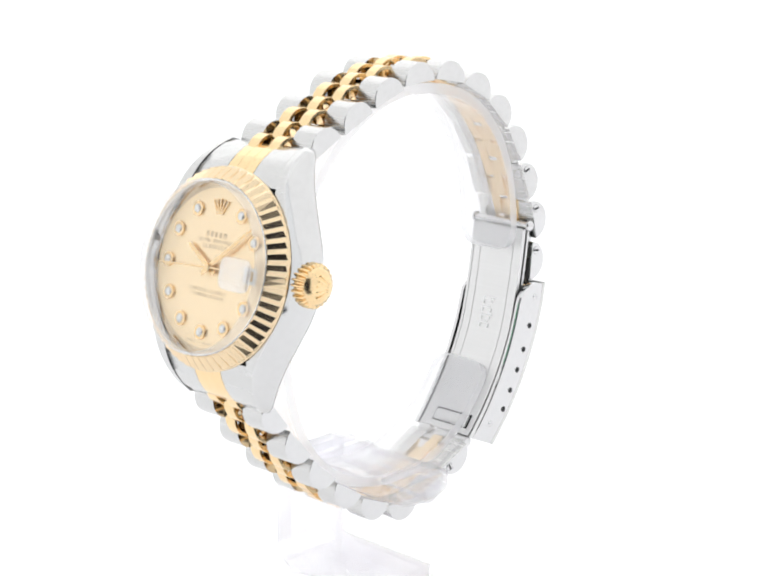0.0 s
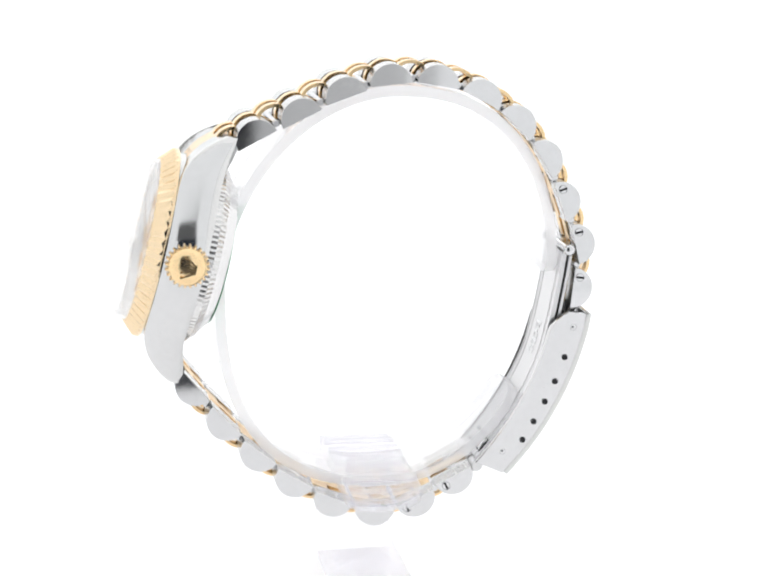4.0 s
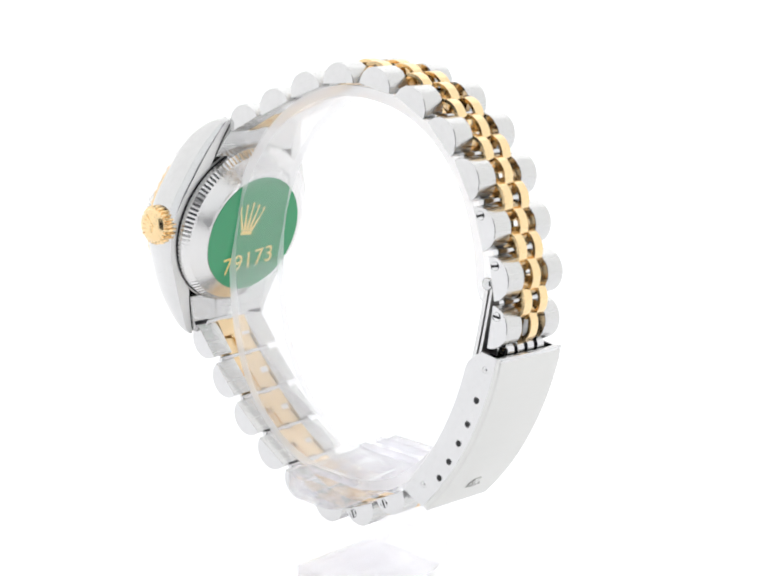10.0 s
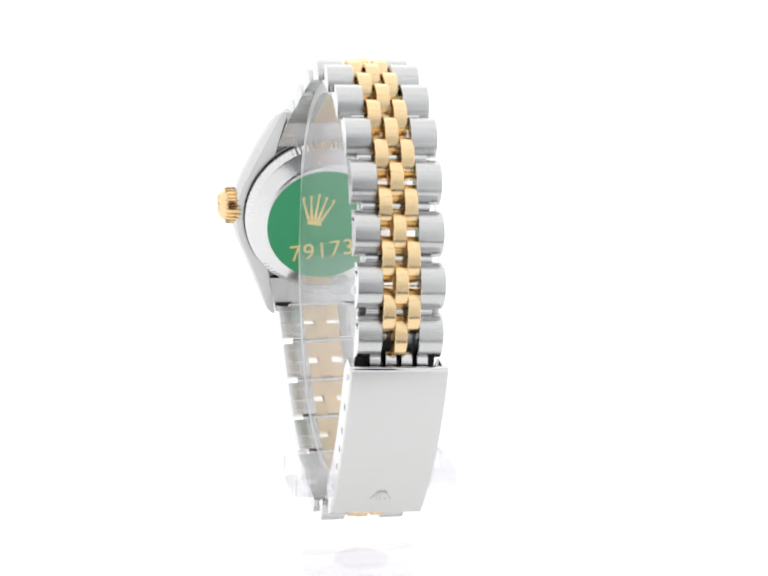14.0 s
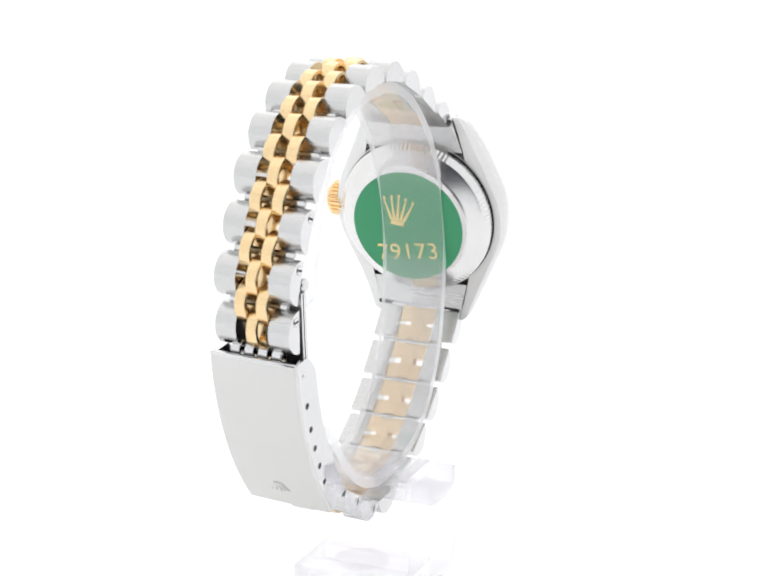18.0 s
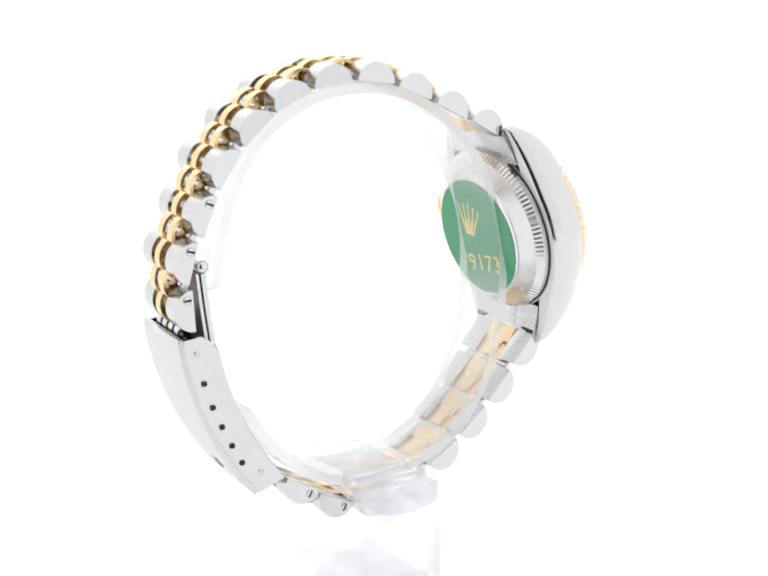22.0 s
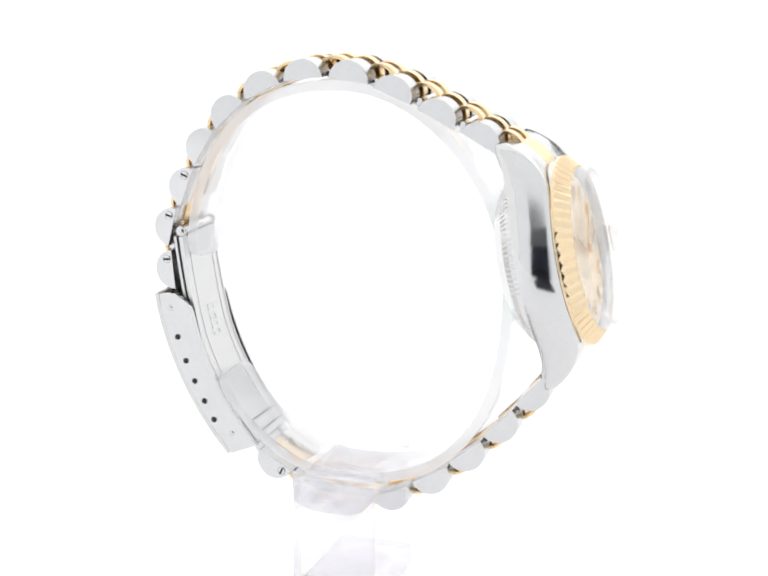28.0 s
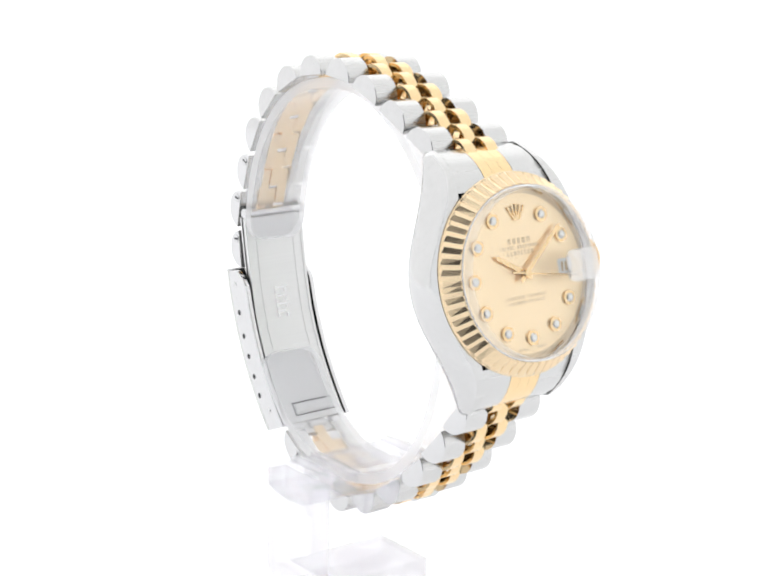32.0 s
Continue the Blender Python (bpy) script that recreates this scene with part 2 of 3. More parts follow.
def head_case():
    bm = bmesh.new()
    vs = [16.6 * math.sin(math.pi / 2 * k / 30) for k in range(-30, 31)]
    for s in (-1, 1):
        rings = []
        for v in vs:
            a = abs(v)
            # a barrel outline: round in the middle, then straight tapering lugs
            uo = 13.75 - 0.040 * a * a if a < 6 else 12.31 - 0.442 * (a - 6)
            if a > 15.6:
                uo -= 0.5 * ((a - 15.6) / 1.0) ** 2
            ui = max(lug_inner(a), math.sqrt(max(0, 12.3 ** 2 - v * v)))
            k = max(0.0, a - 8.6)
            wt = -0.95 - 0.030 * k ** 2 - 0.0058 * k ** 3
            wb = -6.3 - 0.018 * max(0.0, a - 9.5) ** 2
            wt = max(wt, wb + 0.5)
            mid = (wt + wb) / 2
            half = (wt - wb) / 2
            prof = [(ui, wt), (uo - 0.36 * half - 0.06, wt)]
            for k in range(23):
                q = -1 + 2 * k / 22
                e = abs(q - 0.30)
                drop = half * (0.17 * e ** 2 + 0.010 * e ** 5 if q < 0.30 else 0.36 * e ** 2 + 0.30 * e ** 5)
                prof.append((uo + 0.05 - drop, mid - q * (half - 0.04)))
            prof += [(uo - 0.34 * half - 0.1, wb), (ui, wb)]
            rings.append([(s * u * MM, v * MM, w * MM) for u, w in prof])
        loft(bm, rings, second=range(1, 24))
    bmesh.ops.recalc_face_normals(bm, faces=bm.faces[:])
    n = 72
    loft(bm, [[(12.42 * math.cos(2 * math.pi * i / n) * MM, 12.42 * math.sin(2 * math.pi * i / n) * MM, w * MM) for i in range(n)]
              for w in (-6.2, -1.05)])
    finish(bm, 36)
    for f in bm.faces:
        if f.normal.z < -0.8:
            f.material_index = 2
    return part("case", bm, (m_brushed, m_flank, m_under), watch, "steel case with brushed lugs and polished sides", HEAD)


case = head_case()
FLUTES = 56


def flute(i):
    rim = [(12.80, -0.64), (12.84, -0.74), (12.84, -0.93), (10.9, -0.93)]
    if i % 2:
        return [(10.9, 0.6), (10.98, 1.28), (11.12, 1.34), (12.72, -0.24)] + rim
    return [(10.9, 0.6), (10.98, 1.24), (11.12, 1.06), (12.66, -0.58)] + rim


bm = bmesh.new()
lathe(bm, None, FLUTES * 2, flute)
part("bezel", finish(bm), m_gold_bright, watch, "fluted yellow gold bezel", HEAD)
dial = part("dial", turned([(10.05, 0.0), (10.05, -0.6)], 72), m_dial, watch, "champagne dial with a sunburst sheen", HEAD)
bm = bmesh.new()
lathe(bm, [(10.95, 1.25), (10.95, -0.4), (9.95, -0.4), (10.0, 0.05), (10.72, 1.25), (10.95, 1.25)], 72)
part("rehaut", finish(bm, 40), m_polished, watch, "polished steel inner ring", HEAD)
crystal = part("crystal", turned([(10.45, 1.3), (10.45, 2.68), (10.3, 2.75)], 72), m_crystal, watch, "clear flat crystal", HEAD)
bm = bmesh.new()
lathe(bm, [(10.90, 1.0), (10.90, 2.30), (10.62, 2.72), (10.47, 2.76), (10.47, 1.0), (10.90, 1.0)], 72)
part("crystal_rim", finish(bm, 40), m_rim, watch, "clear rim of the crystal with a slight white haze", HEAD)


def cyclops():
    bm = bmesh.new()
    n = 40
    rings = []
    for k, h in ((1.0, 2.75), (1.0, 2.98), (0.94, 3.2), (0.75, 3.42), (0.4, 3.56)):
        ring = []
        for i in range(n):
            a = 2 * math.pi * i / n
            c, s = math.cos(a), math.sin(a)
            p = 0.45
            ring.append(((7.4 + 2.6 * k * math.copysign(abs(c) ** p, c)) * MM, 2.05 * k * math.copysign(abs(s) ** p, s) * MM, h * MM))
        rings.append(ring)
    loft(bm, rings)
    return part("lens", finish(bm, 30), m_lens, crystal, "magnifying lens over the date")


cyclops()


def on_dial(name, bm, mat, parent, label="", w=0.0, turn=0.0, u=0.0, v=0.0):
    """Parts on the dial, in its own plane."""
    return part(name, bm, mat, parent, label, pose(u * MM, v * MM, w * MM, 0, 0, turn))


def flat(outline, h0, h1):
    bm = bmesh.new()
    loft(bm, [[(x * MM, y * MM, h * MM) for x, y in outline] for h in (h0, h1)])
    return finish(bm)


octagon = [(0.98 * math.cos(math.pi / 8 + math.pi / 4 * i), 0.80 * math.sin(math.pi / 8 + math.pi / 4 * i)) for i in range(8)]
me_setting = mesh_of("hour_marker", flat([(1.02 * x, 1.25 * y) for x, y in octagon], 0.0, 0.28), m_gold)
bm = bmesh.new()
def facets(i):
    return [(0.01, 0.36), (0.26, 0.36), (0.42, 0.27 if i % 2 else 0.33), (0.57, 0.16), (0.57, 0.10), (0.01, 0.08)]


lathe(bm, None, 16, facets)
me_stone = mesh_of("diamond", finish(bm), m_diamond)
for hour in (1, 2, 4, 5, 6, 7, 8, 9, 10, 11):
    a = 30 * hour
    q = radians(90 - a)
    on_dial("hour_marker", me_setting, None, dial, "gold setting", 0.0, -a, 8.05 * math.cos(q), 8.05 * math.sin(q))
    on_dial("diamond", me_stone, None, dial, "round cut diamond", 0.16, -a, 8.05 * math.cos(q), 8.05 * math.sin(q))


def fan(h0, h1, size, squeeze=1.0):
    """A plain five-pointed fan emblem."""
    bm = bmesh.new()
    loft(bm, [[(x * size * MM, y * size * MM, h * MM) for x, y in ((-0.42, 0), (0.42, 0), (0.36, 0.16), (-0.36, 0.16))] for h in (h0, h1)])
    for k in range(5):
        x0, x1, top = (k - 2) * 0.17, (k - 2) * 0.42, 1.15 - 0.09 * abs(k - 2)
        loft(bm, [[(x * size * MM, y * size * MM, h * MM) for x, y in
                   ((x0 - 0.09, 0.18), (x0 + 0.09, 0.18), (x1 + 0.035, top), (x1 - 0.035, top))] for h in (h0, h1)])
        loft(bm, [[((x1 + 0.08 * math.cos(a)) * size * MM, (top + 0.07 + 0.08 * math.sin(a)) * size * MM, h * MM) for a in
                   [2 * math.pi * i / 8 for i in range(8)]] for h in (h0, h1)])
    bmesh.ops.scale(bm, vec=(squeeze, 1, 1), verts=bm.verts[:])
    return finish(bm)


on_dial("emblem", fan(0.0, 0.22, 1.55), m_gold, dial, "applied gold fan emblem", 0, 0, 0, 6.7)
letters = random.Random(7)
for words, u0, u1, v, h in (((5,), -2.0, 1.95, 4.15, 0.66), ((6, 9), -3.4, 3.4, 3.35, 0.42), ((8,), -2.3, 2.3, 2.62, 0.52), ((11, 11), -3.5, 3.5, -2.85, 0.40),
                            ((10, 9), -3.0, 3.0, -3.5, 0.40), ((5,), -2.4, -0.7, -9.3, 0.26), ((4,), 0.7, 2.2, -9.3, 0.26)):
    step = (u1 - u0) / (sum(words) + 0.9 * (len(words) - 1))
    bm = bmesh.new()
    at = u0
    for count in words:
        for _ in range(count):
            a, b = at + step * 0.14, at + step * (0.62 + 0.2 * letters.random())
            stroke = step * 0.2
            kind = letters.randrange(4)
            box(bm, a, a + stroke, v - h / 2, v + h / 2, 0.0, 0.012)
            if kind < 2:
                box(bm, b - stroke, b, v - h / 2, v + h / 2, 0.0, 0.012)
            if kind != 1:
                box(bm, a + stroke + 0.005, (b - stroke if kind < 2 else b) - 0.005, v - h / 2, v - h / 2 + stroke, 0.0, 0.012)
            if kind != 3:
                box(bm, a + stroke + 0.005, (b - stroke if kind < 2 else b) - 0.005, v + h / 2 - stroke, v + h / 2, 0.0, 0.012)
            at += step
        at += step * 0.9
    on_dial("print_line", finish(bm), m_print, dial, "line of fine printing")
on_dial("date_window", flat([(5.9, -1.0), (8.2, -1.0), (8.2, 1.0), (5.9, 1.0)], 0.0, 0.03), m_white, dial, "white date disc")
bm = bmesh.new()
box(bm, 6.45, 6.75, -0.6, 0.6, 0.03, 0.04)
box(bm, 7.1, 7.6, -0.6, 0.6, 0.03, 0.04)
on_dial("date_figure", finish(bm), m_print, dial, "black date figures")


def hand(name, length, wide, tail, h, mat, label):
    bm = bmesh.new()
    loft(bm, [[(x * MM, y * MM, z * MM) for x, y in ((-wide, -tail), (wide, -tail), (wide * 0.8, length * 0.93), (0, length), (-wide * 0.8, length * 0.93))]
              for z in (h, h + 0.12)])
    n = 16
    loft(bm, [[(0.55 * math.cos(2 * math.pi * i / n) * MM, 0.55 * math.sin(2 * math.pi * i / n) * MM, z * MM) for i in range(n)] for z in (h, h + 0.16)])
    return part(name, finish(bm, 40), mat, watch, label, HEAD)


hour_hand = hand("hour_hand", 5.2, 0.34, 1.2, 0.35, m_gold, "gold baton hour hand")
hour_hand.matrix_basis = HEAD @ pose(0, 0, 0, 0, 0, -300)
minute_hand = hand("minute_hand", 8.6, 0.30, 1.4, 0.60, m_gold, "gold baton minute hand")
minute_hand.matrix_basis = HEAD @ pose(0, 0, 0, 0, 0, -50)
seconds_hand = hand("seconds_hand", 9.3, 0.10, 2.6, 0.85, m_gold, "thin gold seconds hand")


def winding_crown():
    prof = [(0.01, 3.42), (0.9, 3.36), (1.6, 3.16), (2.1, 2.82), (2.36, 2.45)]

    def w(i):
        r = 2.80 if i % 4 in (1, 2) else 2.42
        return prof + [(r - 0.12, 2.3), (r, 2.0), (r, 0.5), (r - 0.2, 0.2), (2.1, 0.05), (2.1, -1.2)]
    bm = bmesh.new()
    rings = lathe(bm, None, 96, w)
    bm.faces.new([r[0] for r in rings])
    bm.faces.new([r[-1] for r in rings])
    ob = part("crown", finish(bm, 28), m_gold, watch, "fluted gold winding crown", HEAD @ pose(12.4 * MM, 0.3 * MM, -3.85 * MM, 0, 90, 0))
    part("emblem", fan(3.0, 3.42, 1.6), m_gold, ob, "raised fan emblem", pose(0, 0, 0, 0, 0, 90) @ pose(0, -1.0 * MM, 0))
    return ob


winding_crown()


def back():
    def w(i):
        d = 0.0 if i % 2 else 0.08
        return [(11.8, -6.2), (11.8, -6.38), (12.1 - d, -6.40), (12.1 - d, -7.2), (11.3 - d * 0.9, -8.1), (10.9, -8.3), (9.3, -9.5), (9.0, -9.62), (0.01, -9.62)]
    bm = bmesh.new()
    lathe(bm, None, 220, w)
    ob = part("case_back", finish(bm, 14), m_back, watch, "polished screw case back with a fluted edge", HEAD)
    bm = bmesh.new()
    lathe(bm, [(11.4, -6.30), (12.2, -6.30), (12.2, -6.40), (11.4, -6.40), (11.4, -6.30)], 72)
    part("gasket", finish(bm, 40), m_dark, watch, "dark joint round the case back", HEAD)
    st = part("sticker", turned([(8.73, -9.635), (8.73, -9.69)], 72), m_green, ob, "round green foil sticker on the case back", pose(0.33 * MM, -0.45 * MM, 0))
    flip = pose(0, 0, -9.695 * MM, 0, 180, 0)
    part("emblem", fan(0.0, 0.02, 3.9, 0.70), m_foil, ob, "gold printed fan emblem", flip @ pose(-2.0 * MM, -0.4 * MM, 0, 0, 0, -6))
    txt = bpy.data.curves.new("number", "FONT")
    txt.body, txt.size, txt.align_x, txt.align_y, txt.extrude, txt.space_character = "79173", 3.75 * MM, "CENTER", "CENTER", 0.00001, 1.08
    txt.materials.append(m_foil)
    t = new("number", txt)
    t.parent, t.matrix_basis = ob, flip @ pose(-0.45 * MM, -4.75 * MM, 0.012 * MM, 0, 0, 7.5)
    tagged(t, "gold printed number")
    return ob


back()


def end_links(s):
    prof = [(10.9, -1.12), (12.3, -1.62), (13.4, -2.2), (14.6, -3.1), (15.6, -4.2), (16.3, -5.4), (16.5, -6.2), (16.3, -7.0), (15.4, -7.3), (14, -7.0), (12.3, -6.5), (10.9, -6.2)]
    steel = [(s * v, w - 0.25) for v, w in prof]
    gold = [(s * v, max(w, -6.15 - 0.12 * max(0.0, v - 12.5)) - 0.25) for v, w in prof]
    under = [(s * v, w) for v, w in ((10.9, -6.48), (12.3, -6.78), (14.0, -7.26), (15.3, -7.53), (15.5, -7.0), (14.0, -6.72), (12.3, -6.44), (10.9, -6.43))]
    for x0, x1, mat, name, label, prof in ((-6.2, -2.55, m_brushed, "end_piece", "brushed steel end piece", steel), (2.55, 6.2, m_brushed, "end_piece", "brushed steel end piece", steel),
                                           (-2.5, -0.84, m_gold, "gold_end_piece", "gold end piece", gold), (-0.83, 0.83, m_gold, "gold_end_piece", "gold end piece", gold),
                                           (0.84, 2.5, m_gold, "gold_end_piece", "gold end piece", gold), (-2.54, 2.54, m_brushed, "end_plate", "steel plate under the gold end pieces", under)):
        bm = bmesh.new()
        prism_x(bm, prof, x0, x1, 0.05)
        for vert in bm.verts:   # the outer sides follow the lugs
            if abs(vert.co.x) > 5 * MM:
                vert.co.x *= (lug_inner(abs(vert.co.y) / MM) - 0.14) / 6.2
        part(name, finish(bm, 30), mat, watch, label, HEAD)


end_links(1)
end_links(-1)
for u0, u1 in ((-6.6, -4.2), (4.2, 6.6)):
    bm = bmesh.new()
    box(bm, u0, u1, -15.1, -14.6, -7.6, -7.0)
    part("slot", finish(bm), m_dark, case, "dark block for the shade in a slot under the end piece")

# ---- the bracelet ----
# each row: y and z of the middle of the flat inner side, and the slope of the chain there
UPPER = [(-16.23, 33.30, 28.1), (-10.36, 36.04, 26.3), (-4.43, 38.75, 20.5), (1.57, 40.45, 6.0), (7.91, 40.33, -8.9), (13.77, 38.40, -26.9),
         (18.71, 34.90, -44.0), (22.64, 30.15, -59.0), (25.4, 24.41, -70.0), (27.75, 18.51, -76.5), (27.7, 12.4, -95.5)]
LOWER = [(-24.40, 0.70, 129.8), (-20.25, -4.40, 133.5), (-15.75, -9.1, 140.5), (-10.88, -13.1, 149.0), (-5.38, -16.3, 158.5), (0.53, -17.95, 178.0),
         (6.30, -17.0, 204.0), (11.70, -14.0, 208.0)]


def half_moon(chord, sag, n=14):
    return [(chord / 2 * math.cos(math.pi * i / n), sag * math.sin(math.pi * i / n)) for i in range(n + 1)]


def link_mesh(x0, x1):
    bm = bmesh.new()
    prism_x(bm, half_moon(5.65, 2.78), x0, x1, 0.06)
    finish(bm, 30)
    for f in bm.faces:
        f.material_index = 1 if abs(f.normal.x) > 0.5 else 0
    return mesh_of("steel_link", bm, m_brushed, m_polished)


def arch_mesh(half):
    """A hollow half-round gold link, open across the bracelet."""
    bm = bmesh.new()
    out = [(y, 0.1 + z) for y, z in half_moon(5.7, 2.84, 16)]
    inn = [(y * 0.80, 0.52 + z) for y, z in half_moon(5.4, 1.95, 16)]
    rings = []
    for x, k in ((-half, 0.05), (-half + 0.08, 0.0), (half - 0.08, 0.0), (half, 0.05)):
        ring = [(x * MM, y * (1 - k * 0.3) * MM, (z - k if z > 0.5 else z + 0.0) * MM) for y, z in out]
        rings.append((x, ring, [(x * MM, y * MM, z * MM) for y, z in inn]))
    rows = [([bm.verts.new(p) for p in o], [bm.verts.new(p) for p in i]) for _, o, i in rings]
    for (oa, ia), (ob_, ib) in zip(rows, rows[1:]):
        n = len(oa)
        for k in range(n):
            bm.faces.new((oa[k], oa[(k + 1) % n], ob_[(k + 1) % n], ob_[k]))
            bm.faces.new((ia[k], ib[k], ib[(k + 1) % n], ia[(k + 1) % n]))
    for o, i in (rows[0], rows[-1]):
        n = len(o)
        for k in range(n):
            bm.faces.new((o[k], o[(k + 1) % n], i[(k + 1) % n], i[k]))
    finish(bm, 30)
    for f in bm.faces:
        f.material_index = 1 if f.normal.z < -0.9 else 0
    return mesh_of("gold_link", bm, m_gold, m_gold_satin)


me_left, me_right = link_mesh(-6.05, -2.62), link_mesh(2.62, 6.05)
me_gold = arch_mesh(0.86)
arch_steel = arch_mesh(0.80)
arch_steel.materials[0] = arch_steel.materials[1] = m_polished
me_pin = mesh_of("link_pin", rod_x(0.5, -4.6, 4.6), m_polished)
screw_bm = rod_x(0.62, 0, 0.12, 16)
for f in screw_bm.faces:
    f.material_index = 0
count = len(screw_bm.faces)
box(screw_bm, -0.01, 0.13, -0.15, 0.15, -0.5, 0.5)
screw_bm.faces.ensure_lookup_table()
for f in screw_bm.faces[count:]:
    f.material_index = 1
me_screw = mesh_of("screw", screw_bm, m_polished, m_dark)


def link_pose(row, wide, x=0.0):
    y, z, a = row
    lean = -1.7 * min(1.0, max(0.0, (y - 16.0) / 10.0))   # the chain twists a little towards the clasp
    yaw = 1.0 - 4.0 * min(1.0, max(0.0, (y + 12.0) / 18.0))
    mid = 1.75 + 0.45 * min(1.0, max(0.0, (y - 20.0) / 8.0))
    return pose(mid * MM, y * MM, (z + UP) * MM, 0, lean, yaw) @ pose(x * MM, 0, 0, a, 0, 0) @ Matrix.Diagonal((wide, 1, 1, 1))


def between(a, b, k=0.5):
    return tuple(p + (q - p) * k for p, q in zip(a, b))


def chain(rows, widths, before, after, screwed, low=1.0):
    flatten = Matrix.Diagonal((1, 1, low, 1))
    for i, row in enumerate(rows):
        w = widths[0] + (widths[1] - widths[0]) * i / (len(rows) - 1)
        for me, s in ((me_left, -1), (me_right, 1)):
            ob = part("steel_link", me, None, watch, "", link_pose(row, w))
            if i in screwed:
                part("screw", me_screw, None, ob, "slotted link screw", pose(s * 6.0 * MM - (0 if s > 0 else 0.12 * MM), (1.55 if screwed[i] > 0 else -1.55) * MM, 0.85 * MM))
        part("gold_link", me_gold, None, watch, "", link_pose(row, w) @ flatten)
    rows = [before] + rows + ([after] if after else [])
    for i, (a, b) in enumerate(zip(rows, rows[1:])):
        w = widths[0] + (widths[1] - widths[0]) * i / (len(rows) - 1)
        m = between(a, b)
        # the joint stands out a little from the straight line between its neighbours
        for x in (-1.72, 1.72):
            part("gold_link", me_gold, None, watch, "", link_pose(m, w, x * w) @ pose(0, 0, (0.1 if low == 1.0 else 0.26) * MM) @ flatten)
        part("link_pin", me_pin, None, watch, "", link_pose(m, w) @ pose(0, 0, 0.75 * MM))


chain(UPPER, (1.06, 0.86), (-21.2, 30.2, 36.0), None, {8: -1, 9: -1, 10: -1})
chain(LOWER, (1.06, 0.92), (-27.0, 5.6, 118.0), None, {6: 1, 7: 1}, 0.86)


# ---- the folding clasp ----
# it hangs with a slight lean
CLASP = pose(XC * MM, 22 * MM, (-2 + UP) * MM, 0, -1.7, -2.9) @ pose(0, -22 * MM, 2 * MM)


